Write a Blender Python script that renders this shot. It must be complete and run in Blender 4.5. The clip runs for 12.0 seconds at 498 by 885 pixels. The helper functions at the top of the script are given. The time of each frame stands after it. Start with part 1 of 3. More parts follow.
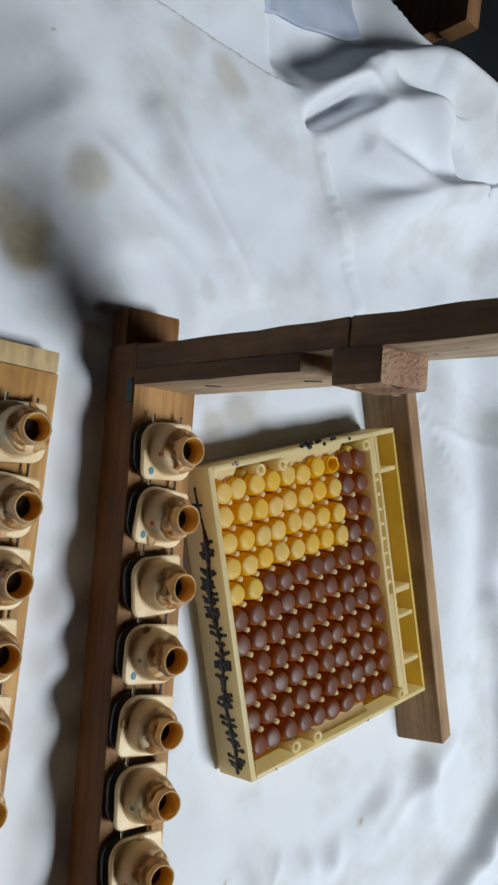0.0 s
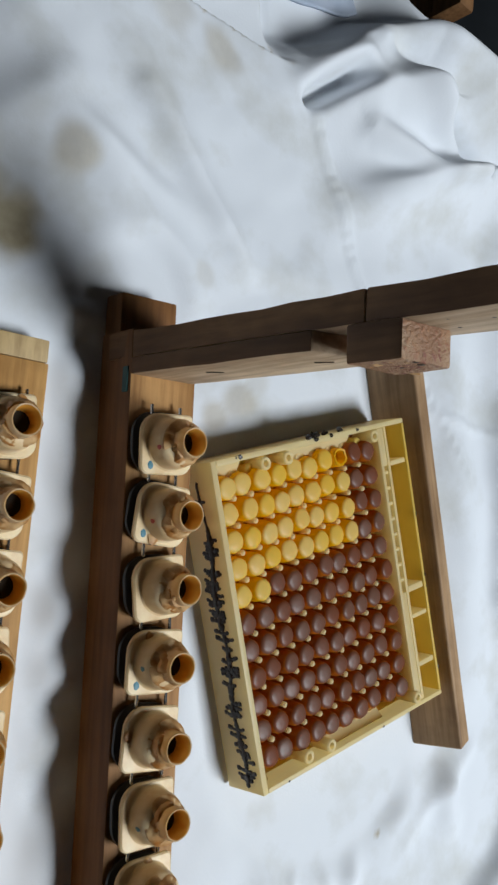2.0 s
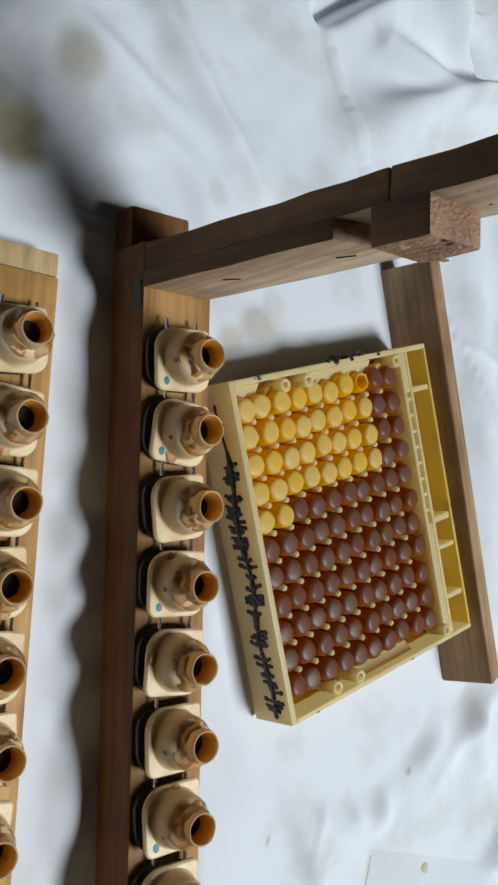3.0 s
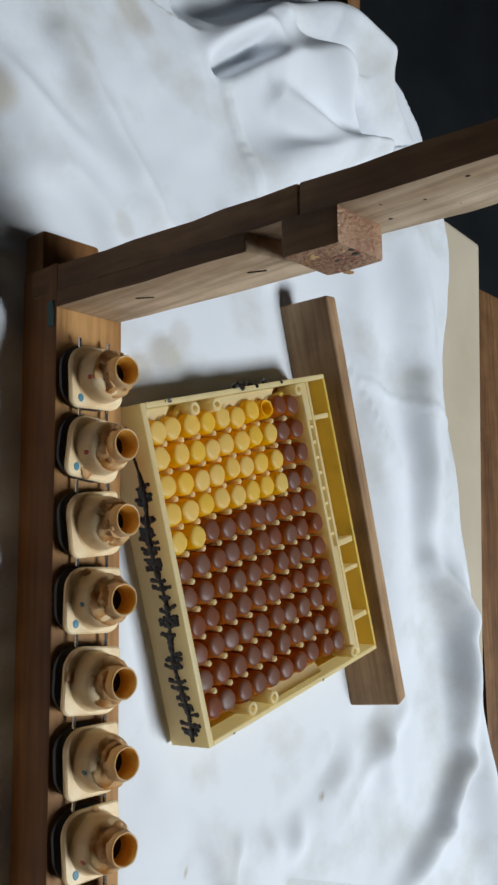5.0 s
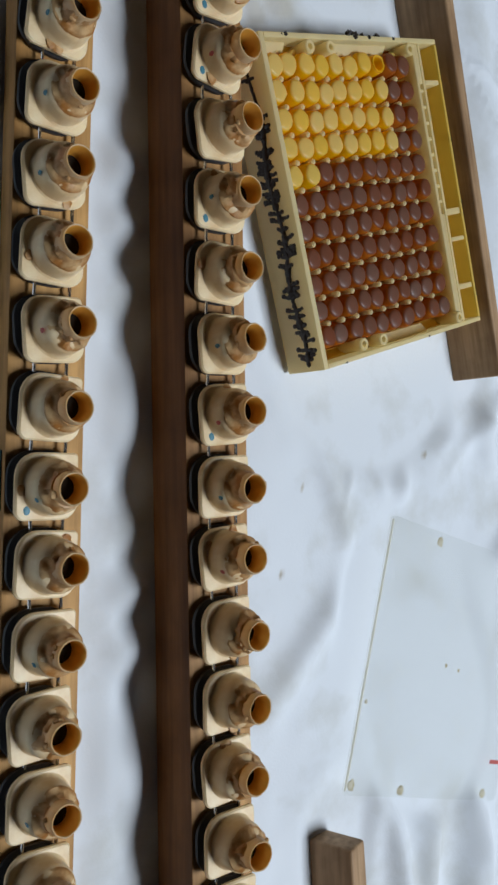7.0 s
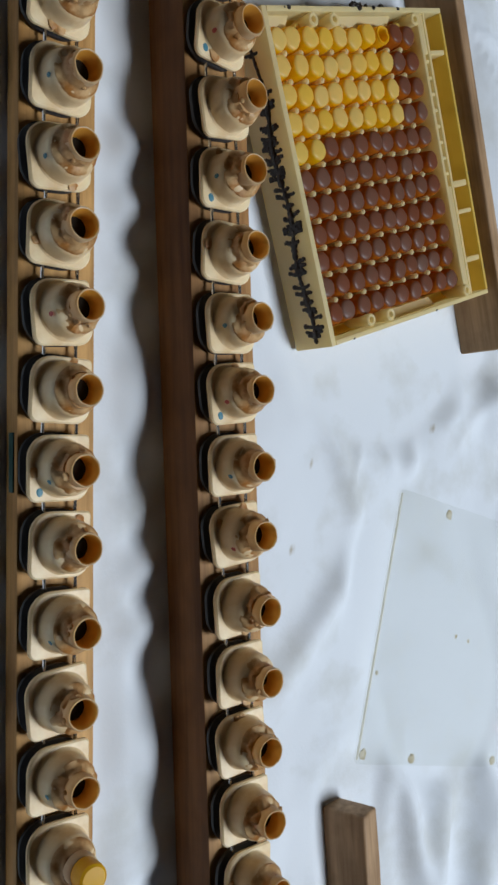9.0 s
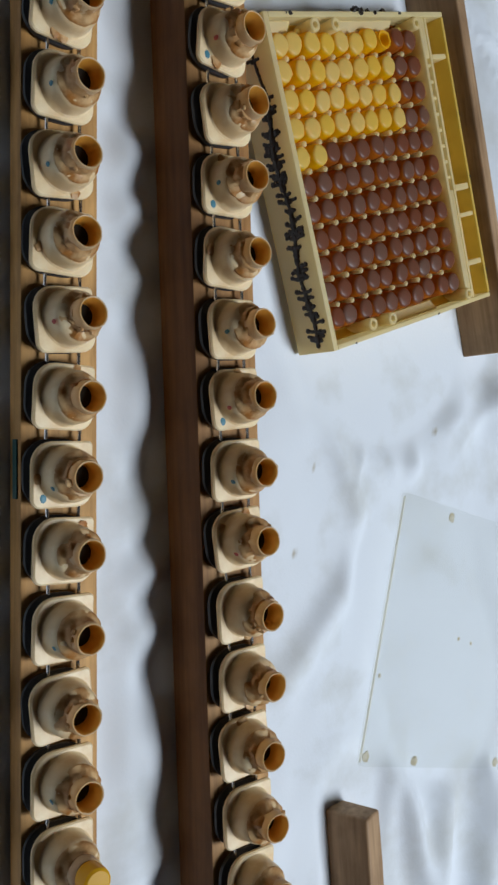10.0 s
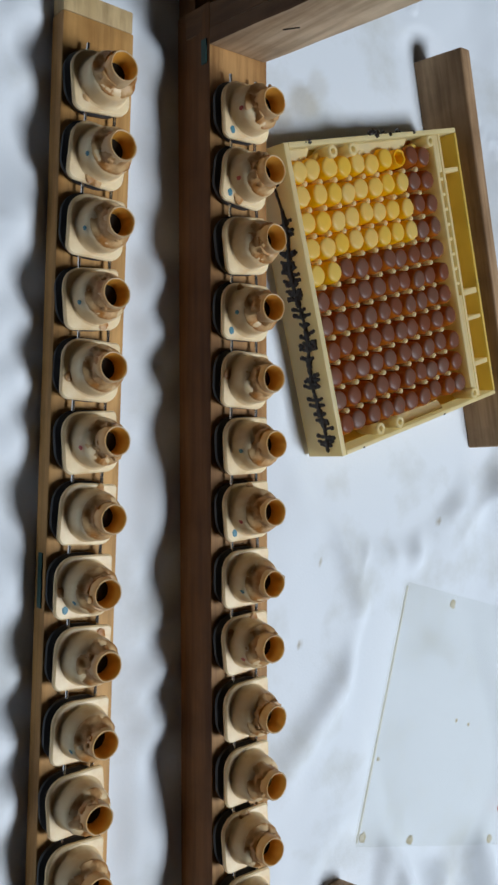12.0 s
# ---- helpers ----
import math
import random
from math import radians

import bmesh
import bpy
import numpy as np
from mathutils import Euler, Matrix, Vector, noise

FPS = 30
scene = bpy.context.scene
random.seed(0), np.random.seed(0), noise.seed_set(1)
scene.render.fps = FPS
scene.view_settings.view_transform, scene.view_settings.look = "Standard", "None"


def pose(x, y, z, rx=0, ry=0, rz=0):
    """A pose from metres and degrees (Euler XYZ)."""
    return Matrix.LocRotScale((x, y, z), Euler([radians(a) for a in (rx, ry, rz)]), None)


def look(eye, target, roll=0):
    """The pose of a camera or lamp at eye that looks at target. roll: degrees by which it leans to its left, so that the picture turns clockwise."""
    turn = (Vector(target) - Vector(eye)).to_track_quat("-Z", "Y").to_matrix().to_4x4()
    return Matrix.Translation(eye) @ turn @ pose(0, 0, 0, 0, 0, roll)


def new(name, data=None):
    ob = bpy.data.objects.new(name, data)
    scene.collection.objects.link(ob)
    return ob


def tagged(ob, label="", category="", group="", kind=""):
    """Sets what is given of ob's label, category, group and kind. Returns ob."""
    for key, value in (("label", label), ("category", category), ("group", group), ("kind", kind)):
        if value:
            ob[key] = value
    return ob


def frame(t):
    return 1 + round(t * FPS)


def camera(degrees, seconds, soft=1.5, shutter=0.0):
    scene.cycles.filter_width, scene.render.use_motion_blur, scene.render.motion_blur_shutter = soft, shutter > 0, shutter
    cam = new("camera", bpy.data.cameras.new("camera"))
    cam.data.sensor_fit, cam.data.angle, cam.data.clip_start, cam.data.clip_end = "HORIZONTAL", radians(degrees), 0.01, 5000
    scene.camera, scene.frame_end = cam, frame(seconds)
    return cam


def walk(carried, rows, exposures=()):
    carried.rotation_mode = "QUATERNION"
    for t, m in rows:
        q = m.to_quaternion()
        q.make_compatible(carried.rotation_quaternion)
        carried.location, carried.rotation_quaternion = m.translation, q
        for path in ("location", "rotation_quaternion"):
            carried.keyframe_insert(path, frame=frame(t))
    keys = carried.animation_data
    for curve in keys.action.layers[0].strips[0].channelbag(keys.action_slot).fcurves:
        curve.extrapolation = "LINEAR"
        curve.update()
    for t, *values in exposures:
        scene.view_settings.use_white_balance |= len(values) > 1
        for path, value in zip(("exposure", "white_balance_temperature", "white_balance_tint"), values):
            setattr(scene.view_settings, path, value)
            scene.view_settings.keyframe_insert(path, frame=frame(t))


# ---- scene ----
cam = camera(32.4, 12.0, 2.6)
PATH = [
    (0, (0.013, 0.001, 0.26), (1.286, -0.011, -1.281), 87.9),
    (0.5, (0.016, -0.004, 0.263), (1.304, -0.01, -1.266), 87.5),
    (1, (0.017, -0.005, 0.26), (1.313, -0.001, -1.263), 86.9),
    (1.5, (0.019, 0.0, 0.251), (1.315, 0.009, -1.272), 86.4),
    (2, (0.021, -0.004, 0.243), (1.311, -0.001, -1.285), 86.1),
    (2.5, (0.021, -0.011, 0.234), (1.306, -0.024, -1.299), 86.1),
    (3, (0.024, -0.025, 0.233), (1.29, -0.055, -1.315), 85.7),
    (3.2, (0.025, -0.032, 0.224), (1.311, -0.086, -1.306), 85.9),
    (4.8, (0.014, -0.042, 0.228), (1.406, -0.046, -1.208), 83.7),
    (5, (0.013, -0.041, 0.231), (1.479, 0.066, -1.125), 80.5),
    (5.5, (0.009, -0.048, 0.225), (1.453, 0.182, -1.139), 79.0),
    (6, (-0.001, -0.092, 0.218), (1.315, -0.149, -1.286), 88.1),
    (6.5, (-0.013, -0.111, 0.23), (1.281, -0.294, -1.283), 90.9),
    (7, (-0.015, -0.118, 0.231), (1.28, -0.308, -1.281), 89.3),
    (7.5, (-0.016, -0.118, 0.233), (1.267, -0.344, -1.285), 89.9),
    (9.5, (-0.016, -0.114, 0.233), (1.248, -0.37, -1.296), 90.8),
    (10, (-0.016, -0.113, 0.234), (1.244, -0.371, -1.298), 90.8),
    (10.5, (-0.016, -0.112, 0.239), (1.239, -0.368, -1.298), 90.6),
    (11, (-0.021, -0.105, 0.231), (1.208, -0.36, -1.327), 90.9),
    (11.5, (-0.018, -0.088, 0.248), (1.207, -0.343, -1.312), 91.2),
    (12, (-0.02, -0.078, 0.248), (1.216, -0.308, -1.308), 91.7),
]
EXPOSURES = [(0, 0.16, 6800, 10), (3.2, 0.20, 6800, 10), (5.0, 0.18, 6800, 10), (5.5, 0.36, 6800, 10), (6.0, 0.44, 6900, 10), (6.5, 0.0, 6550, 10), (7.5, -0.02, 6500, 10), (10.9, 0.04, 6500, 10), (11.5, 0.36, 6500, 10), (12.0, 0.06, 6500, 10)]
walk(cam, [(t, look(eye, target, roll)) for t, eye, target, roll in PATH], EXPOSURES)

# ---- light: daylight through a roof window above the table ----
world = bpy.data.worlds.new("sky")
scene.world = world
world.use_nodes = True
sky = world.node_tree.nodes.new("ShaderNodeTexSky")
sky.sky_type, sky.sun_disc = "NISHITA", False
sky.sun_elevation, sky.sun_rotation = radians(40), radians(120)
back = world.node_tree.nodes["Background"]
back.inputs[1].default_value = 0.1
world.node_tree.links.new(sky.outputs[0], back.inputs[0])

WIN = Vector((0.98, -0.92, 1.84))
lamp = bpy.data.lights.new("window_light", "AREA")
lamp.shape, lamp.size, lamp.size_y, lamp.energy, lamp.color = "RECTANGLE", 0.72, 0.72, 51.0, (0.82, 0.91, 1.0)
window_light = new("window_light", lamp)
window_light.matrix_world = pose(*WIN)


# ---- materials ----
def mat(name, colour, rough=0.5, metal=0.0):
    m = bpy.data.materials.new(name)
    m.use_nodes = True
    b = m.node_tree.nodes["Principled BSDF"]
    b.inputs["Base Color"].default_value = (*colour, 1)
    b.inputs["Roughness"].default_value = rough
    b.inputs["Metallic"].default_value = metal
    return m, m.node_tree.nodes, m.node_tree.links, b


def noise_node(n, l, scale, detail=4.0, stretch=None, coord="Object", rough=0.55):
    tc = n.new("ShaderNodeTexCoord")
    tex = n.new("ShaderNodeTexNoise")
    tex.inputs["Scale"].default_value = scale
    tex.inputs["Detail"].default_value = detail
    tex.inputs["Roughness"].default_value = rough
    src = tc.outputs[coord]
    if stretch:
        mp = n.new("ShaderNodeMapping")
        mp.inputs["Scale"].default_value = stretch
        l.new(src, mp.inputs[0])
        src = mp.outputs[0]
    l.new(src, tex.inputs["Vector"])
    return tex


def ramp(n, l, src, stops):
    r = n.new("ShaderNodeValToRGB")
    while len(r.color_ramp.elements) < len(stops):
        r.color_ramp.elements.new(0.5)
    for e, (p, c) in zip(r.color_ramp.elements, stops):
        e.position, e.color = p, (*c, 1)
    l.new(src, r.inputs[0])
    return r


def mix(n, l, fac, a, b, kind="MIX"):
    m = n.new("ShaderNodeMix")
    m.data_type, m.blend_type = "RGBA", kind
    for s, k in ((fac, 0), (a, 6), (b, 7)):
        if isinstance(s, (int, float)):
            m.inputs[k].default_value = s
        elif isinstance(s, tuple):
            m.inputs[k].default_value = (*s, 1)
        else:
            l.new(s, m.inputs[k])
    return m.outputs[2]


def bump(n, l, b, src, strength, dist):
    bp = n.new("ShaderNodeBump")
    bp.inputs["Strength"].default_value, bp.inputs["Distance"].default_value = strength, dist
    l.new(src, bp.inputs["Height"])
    l.new(bp.outputs[0], b.inputs["Normal"])


def wood(name, dark, light, stretch=(60, 4, 60), rough=0.6, dirt=0.35):
    """Sawn wood with grain along the local axis that is stretched least, growth bands, dark flecks and dirt."""
    m, n, l, b = mat(name, light, rough)
    grain = noise_node(n, l, 6.0, 6.0, stretch)
    band = noise_node(n, l, 2.2, 3.0, tuple(v * 0.5 for v in stretch))
    base = ramp(n, l, band.outputs["Fac"], [(0.35, dark), (0.65, light)])
    fine = ramp(n, l, grain.outputs["Fac"], [(0.3, (0.55, 0.5, 0.45)), (0.6, (1, 1, 1))])
    col = mix(n, l, 0.8, base.outputs[0], fine.outputs[0], "MULTIPLY")
    spots = noise_node(n, l, 55.0, 5.0)
    grime = ramp(n, l, spots.outputs["Fac"], [(0.36, (0.35, 0.28, 0.22)), (0.58, (1, 1, 1))])
    col = mix(n, l, dirt, col, grime.outputs[0], "MULTIPLY")
    l.new(col, b.inputs["Base Color"])
    bump(n, l, b, grain.outputs["Fac"], 0.35, 0.0008)
    b.inputs["Specular IOR Level"].default_value = 0.3
    return m


WOOD_FRAME = wood("old_pine", (0.38, 0.185, 0.062), (0.60, 0.340, 0.130))
# the next two are darker pine: shade of the frame's side faces as colour
WOOD_SHADED = wood("shaded_side_pine", (0.15, 0.060, 0.018), (0.31, 0.140, 0.046))
WOOD_SHADED_UP = wood("shaded_upright_pine", (0.13, 0.060, 0.024), (0.28, 0.145, 0.060), (60, 60, 4))
# paler pine for the upright: light on its inner face is in the colour
WOOD_END = wood("upright_pine", (0.50, 0.35, 0.22), (0.72, 0.57, 0.41), (60, 60, 4))
WOOD_BAR = wood("honey_pine", (0.46, 0.22, 0.060), (0.64, 0.36, 0.125))
WOOD_TAB = wood("pale_pine", (0.52, 0.36, 0.17), (0.66, 0.48, 0.25), (60, 8, 60))
WOOD_SLAT = wood("grey_brown_wood", (0.40, 0.245, 0.13), (0.58, 0.39, 0.225))


def speckled_wood():
    """Sawn block crusted with dark red wax crumbs over pale wood."""
    m, n, l, b = mat("waxed_block", (0.5, 0.33, 0.18), 0.5)
    tone = noise_node(n, l, 40.0, 4.0)
    base = ramp(n, l, tone.outputs["Fac"], [(0.35, (0.28, 0.15, 0.085)), (0.62, (0.50, 0.34, 0.21))])
    crumbs = noise_node(n, l, 900.0, 3.0)
    mask = ramp(n, l, crumbs.outputs["Fac"], [(0.54, (0, 0, 0)), (0.60, (1, 1, 1))])
    patch = noise_node(n, l, 110.0, 3.0)
    red = ramp(n, l, patch.outputs["Fac"], [(0.38, (0.20, 0.06, 0.05)), (0.62, (0.36, 0.19, 0.10))])
    l.new(mix(n, l, mask.outputs[0], base.outputs[0], red.outputs[0]), b.inputs["Base Color"])
    bump(n, l, b, crumbs.outputs["Fac"], 0.8, 0.0015)
    return m


WOOD_BLOCK = speckled_wood()
WOOD_DARK = wood("dark_brown_wood", (0.16, 0.075, 0.03), (0.26, 0.13, 0.055))


def plastic(name, colour, second, rough=0.4, sss=0.15, stain=0.5, scale=90.0, through_=0.0):
    """Waxy moulded plastic, stained by propolis."""
    m, n, l, b = mat(name, colour, rough)
    t = noise_node(n, l, scale, 5.0)
    r = ramp(n, l, t.outputs["Fac"], [(0.40, second), (0.62, colour)])
    l.new(mix(n, l, stain, colour, r.outputs[0]), b.inputs["Base Color"])
    b.inputs["Subsurface Weight"].default_value = sss
    b.inputs["Subsurface Radius"].default_value = (0.004, 0.003, 0.0015)
    b.inputs["Subsurface Scale"].default_value = 1.0
    t2 = noise_node(n, l, 400.0, 3.0)
    bump(n, l, b, t2.outputs["Fac"], 0.12, 0.0004)
    b.inputs["Specular IOR Level"].default_value = 0.3
    if through_:
        tl = n.new("ShaderNodeBsdfTranslucent")
        tl.inputs[0].default_value = (*[v ** 0.85 for v in colour], 1)
        mx = n.new("ShaderNodeMixShader")
        mx.inputs[0].default_value = through_
        l.new(b.outputs[0], mx.inputs[1])
        l.new(tl.outputs[0], mx.inputs[2])
        l.new(mx.outputs[0], n["Material Output"].inputs[0])
    return m


CREAM = plastic("cream_plastic", (0.84, 0.675, 0.43), (0.66, 0.44, 0.22), 0.42, 0.1, 0.7, 110.0)
PALE = plastic("pale_yellow_plastic", (0.96, 0.845, 0.51), (0.90, 0.74, 0.37), 0.35, 0.0, 0.4, 60.0, 0.55)
OCHRE = plastic("ochre_plastic", (0.95, 0.74, 0.20), (0.87, 0.62, 0.12), 0.4, 0.0, 0.5, 90.0, 0.5)
AMBER = plastic("amber_liner", (0.95, 0.53, 0.10), (0.80, 0.36, 0.05), 0.3, 0.0, 0.7, 160.0, 0.5)
NECK = plastic("waxy_neck", (0.80, 0.62, 0.38), (0.62, 0.38, 0.16), 0.4, 0.0, 0.7, 200.0, 0.35)
WAX = plastic("brown_wax", (0.74, 0.50, 0.25), (0.42, 0.17, 0.04), 0.4, 0.0, 1.0, 230.0, 0.3)
LID_WAX = plastic("pale_wax", (0.56, 0.52, 0.40), (0.40, 0.34, 0.20), 0.5, 0.0, 0.9, 300.0)
RUBBER = plastic("dark_mount", (0.030, 0.028, 0.030), (0.016, 0.015, 0.016), 0.4, 0.0)
# near-black colour stands for the shade deep inside a cup's mouth
HOLE = plastic("shaded_cup_bottom", (0.018, 0.010, 0.004), (0.008, 0.005, 0.002), 0.9, 0.0)
YEL_SIDE = plastic("yellow_plug", (0.86, 0.49, 0.015), (0.80, 0.42, 0.01), 0.42, 0.0, 0.5, 90.0, 0.35)


def plug_material(name, side, side2, top, top2, through_):
    """Translucent plug: deep in colour at its side, another tone over its flat top, split by height."""
    m = plastic(name, side, side2, 0.38, 0.0, 0.8, 110.0, through_)
    n, l = m.node_tree.nodes, m.node_tree.links
    b = n["Principled BSDF"]
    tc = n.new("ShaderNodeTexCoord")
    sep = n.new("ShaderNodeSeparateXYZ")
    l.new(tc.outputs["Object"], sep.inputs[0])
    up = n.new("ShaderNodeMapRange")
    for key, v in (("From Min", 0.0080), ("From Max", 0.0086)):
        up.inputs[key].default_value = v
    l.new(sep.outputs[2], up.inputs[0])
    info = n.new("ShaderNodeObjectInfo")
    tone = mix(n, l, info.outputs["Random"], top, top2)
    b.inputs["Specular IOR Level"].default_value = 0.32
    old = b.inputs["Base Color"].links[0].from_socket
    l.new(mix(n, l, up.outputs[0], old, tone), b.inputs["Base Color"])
    return m


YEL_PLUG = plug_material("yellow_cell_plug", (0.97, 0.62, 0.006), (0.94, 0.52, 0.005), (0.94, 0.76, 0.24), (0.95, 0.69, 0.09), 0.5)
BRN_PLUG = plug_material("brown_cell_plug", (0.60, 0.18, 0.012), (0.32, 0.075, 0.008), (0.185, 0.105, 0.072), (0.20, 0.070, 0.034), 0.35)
FLOOR_AMB = plastic("amber_base", (0.52, 0.16, 0.014), (0.34, 0.085, 0.010), 0.4, 0.1, 0.8)
FLOOR_YEL = plastic("yellow_base", (0.70, 0.36, 0.012), (0.55, 0.24, 0.01), 0.4, 0.1, 0.8)
PROPOLIS = plastic("black_propolis", (0.028, 0.018, 0.012), (0.012, 0.009, 0.007), 0.35, 0.0)
RED = mat("red_paint", (0.48, 0.07, 0.055), 0.5)[0]
BLUE = mat("blue_paint", (0.05, 0.19, 0.25), 0.5)[0]
GREEN = mat("green_paint", (0.015, 0.075, 0.07), 0.55)[0]
STEEL = mat("steel_wire", (0.74, 0.73, 0.71), 0.25, 1.0)[0]


def cloth_material():
    m, n, l, b = mat("white_cotton", (0.755, 0.785, 0.825), 0.9)
    a = n.new("ShaderNodeAttribute")
    a.attribute_name = "stain"
    grime = noise_node(n, l, 28.0, 6.0)
    g = ramp(n, l, grime.outputs["Fac"], [(0.28, (0.62, 0.63, 0.62)), (0.5, (0.755, 0.785, 0.825))])
    brown = noise_node(n, l, 70.0, 5.0)
    bc = ramp(n, l, brown.outputs["Fac"], [(0.3, (0.26, 0.20, 0.11)), (0.7, (0.50, 0.42, 0.27))])
    l.new(mix(n, l, a.outputs["Fac"], g.outputs[0], bc.outputs[0]), b.inputs["Base Color"])
    weave = noise_node(n, l, 900.0, 2.0)
    bump(n, l, b, weave.outputs["Fac"], 0.15, 0.0004)
    b.inputs["Sheen Weight"].default_value = 0.1
    return m


CLOTH = cloth_material()


def clear_material():
    m, n, l, b = mat("clear_plastic", (0.97, 0.98, 0.97), 0.12)
    b.inputs["Transmission Weight"].default_value = 0.0
    tr = n.new("ShaderNodeBsdfTransparent")
    tr.inputs[0].default_value = (0.992, 0.995, 0.985, 1)
    gl = n.new("ShaderNodeBsdfGlossy")
    gl.inputs["Roughness"].default_value = 0.12
    mx = n.new("ShaderNodeMixShader")
    mx.inputs[0].default_value = 0.05
    l.new(tr.outputs[0], mx.inputs[1])
    l.new(gl.outputs[0], mx.inputs[2])
    l.new(mx.outputs[0], n["Material Output"].inputs[0])
    return m


CLEAR = clear_material()
OLD_RIM = plastic("cloudy_rim", (0.80, 0.79, 0.72), (0.70, 0.68, 0.56), 0.4, 0.0, 0.5, 90.0, 0.4)


def plain(name, a, b_, rough, scale):
    m, n, l, b = mat(name, a, rough)
    t = noise_node(n, l, scale, 6.0)
    l.new(ramp(n, l, t.outputs["Fac"], [(0.35, a), (0.65, b_)]).outputs[0], b.inputs["Base Color"])
    bump(n, l, b, t.outputs["Fac"], 0.2, 0.002)
    return m


BOARD = plain("beige_board", (0.50, 0.42, 0.31), (0.58, 0.50, 0.38), 0.6, 14.0)
SLATE = plain("dark_floor", (0.012, 0.015, 0.018), (0.020, 0.024, 0.028), 0.55, 6.0)
PLASTER = plain("wall_paint", (0.085, 0.08, 0.075), (0.11, 0.105, 0.10), 0.9, 3.0)
# bluish tone holds the shade on the white cloth's far flap
FLAP_SHADE = plain("shaded_cotton", (0.38, 0.44, 0.54), (0.46, 0.51, 0.60), 0.9, 60.0)


# ---- mesh helpers ----
def part(name, bm, material, parent=None, label="", smooth=True):
    me = bpy.data.meshes.new(name)
    bm.to_mesh(me)
    bm.free()
    for mt in material if isinstance(material, (list, tuple)) else [material]:
        me.materials.append(mt)
    if smooth:
        me.polygons.foreach_set("use_smooth", [True] * len(me.polygons))
        me.set_sharp_from_angle(angle=radians(38))
    ob = new(name, me)
    if parent:
        ob.parent = parent
    if label:
        ob["label"] = label
    return ob


def box(x0, x1, y0, y1, z0, z1, bevel=0.0008, seg=2, bm=None, cuts=0, rough=0.0, seed=0.0):
    bm2 = bmesh.new()
    bmesh.ops.create_cube(bm2, size=1.0)
    for v in bm2.verts:
        v.co = Vector(((x0 + x1) / 2 + v.co.x * (x1 - x0), (y0 + y1) / 2 + v.co.y * (y1 - y0), (z0 + z1) / 2 + v.co.z * (z1 - z0)))
    if bevel:
        bmesh.ops.bevel(bm2, geom=list(bm2.edges), offset=bevel, segments=seg, profile=0.6, affect="EDGES")
    if cuts:
        long_edges = [e for e in bm2.edges if e.calc_length() > 0.5 * max(x1 - x0, y1 - y0, z1 - z0)]
        bmesh.ops.subdivide_edges(bm2, edges=long_edges, cuts=cuts, use_grid_fill=True)
        for v in bm2.verts:
            v.co += noise.noise_vector(v.co * 60 + Vector((seed, seed, seed))) * rough
    if bm is None:
        return bm2
    tmp = bpy.data.meshes.new("tmp")
    bm2.to_mesh(tmp)
    bm2.free()
    bm.from_mesh(tmp)
    bpy.data.meshes.remove(tmp)
    return bm


def lathe(profile, n=28, bm=None, mats=None, wob=0.0, seed=0.0, cap_end=False):
    """Turn (radius, z) pairs round the z axis."""
    bm = bm or bmesh.new()
    rings = []
    for r, z in profile:
        ring = []
        for k in range(n):
            a = 2 * math.pi * k / n
            rr = r + wob * noise.noise(Vector((math.cos(a) * 2 + seed, math.sin(a) * 2, z * 400)))
            ring.append(bm.verts.new((rr * math.cos(a), rr * math.sin(a), z)))
        rings.append(ring)
    for i in range(len(rings) - 1):
        for k in range(n):
            f = bm.faces.new((rings[i][k], rings[i][(k + 1) % n], rings[i + 1][(k + 1) % n], rings[i + 1][k]))
            if mats:
                f.material_index = mats[i]
    if cap_end:
        f = bm.faces.new(rings[-1])
        if mats:
            f.material_index = mats[-1]
    return bm


def rounded_plate(w, d, z0, z1, corner, n=6, edge=0.0006, bm=None, squash=None):
    """A rounded rectangular plate with softened upper and lower edges."""
    bm = bm or bmesh.new()
    def outline(inset):
        pts = []
        for i, (sx, sy) in enumerate(((1, 1), (-1, 1), (-1, -1), (1, -1))):
            c = squash[i] if squash else corner
            for k in range(n + 1):
                a = math.pi / 2 * (i + k / n)
                r = max(c - inset, 0.0001)
                pts.append((sx * (w / 2 - c) + r * math.cos(a), sy * (d / 2 - c) + r * math.sin(a)))
        return pts
    rings = [[bm.verts.new((x, y, z)) for x, y in outline(i)] for i, z in ((edge, z0), (0, z0 + edge), (0, z1 - edge), (edge, z1))]
    m = len(rings[0])
    for a, b in zip(rings, rings[1:]):
        for k in range(m):
            bm.faces.new((a[k], a[(k + 1) % m], b[(k + 1) % m], b[k]))
    bm.faces.new(rings[-1])
    bm.faces.new(rings[0][::-1])
    return bm


def wire(points, radius, n=8):
    bm = bmesh.new()
    rings = []
    for i, p in enumerate(points):
        d = (Vector(points[min(i + 1, len(points) - 1)]) - Vector(points[max(i - 1, 0)])).normalized()
        s = d.cross(Vector((0, 0, 1))).normalized() if abs(d.z) < 0.95 else Vector((1, 0, 0))
        u = s.cross(d)
        rings.append([bm.verts.new(Vector(p) + radius * (s * math.cos(2 * math.pi * k / n) + u * math.sin(2 * math.pi * k / n))) for k in range(n)])
    for a, b in zip(rings, rings[1:]):
        for k in range(n):
            bm.faces.new((a[k], a[(k + 1) % n], b[(k + 1) % n], b[k]))
    bm.faces.new(rings[0]), bm.faces.new(rings[-1])
    bmesh.ops.recalc_face_normals(bm, faces=bm.faces)
    return bm


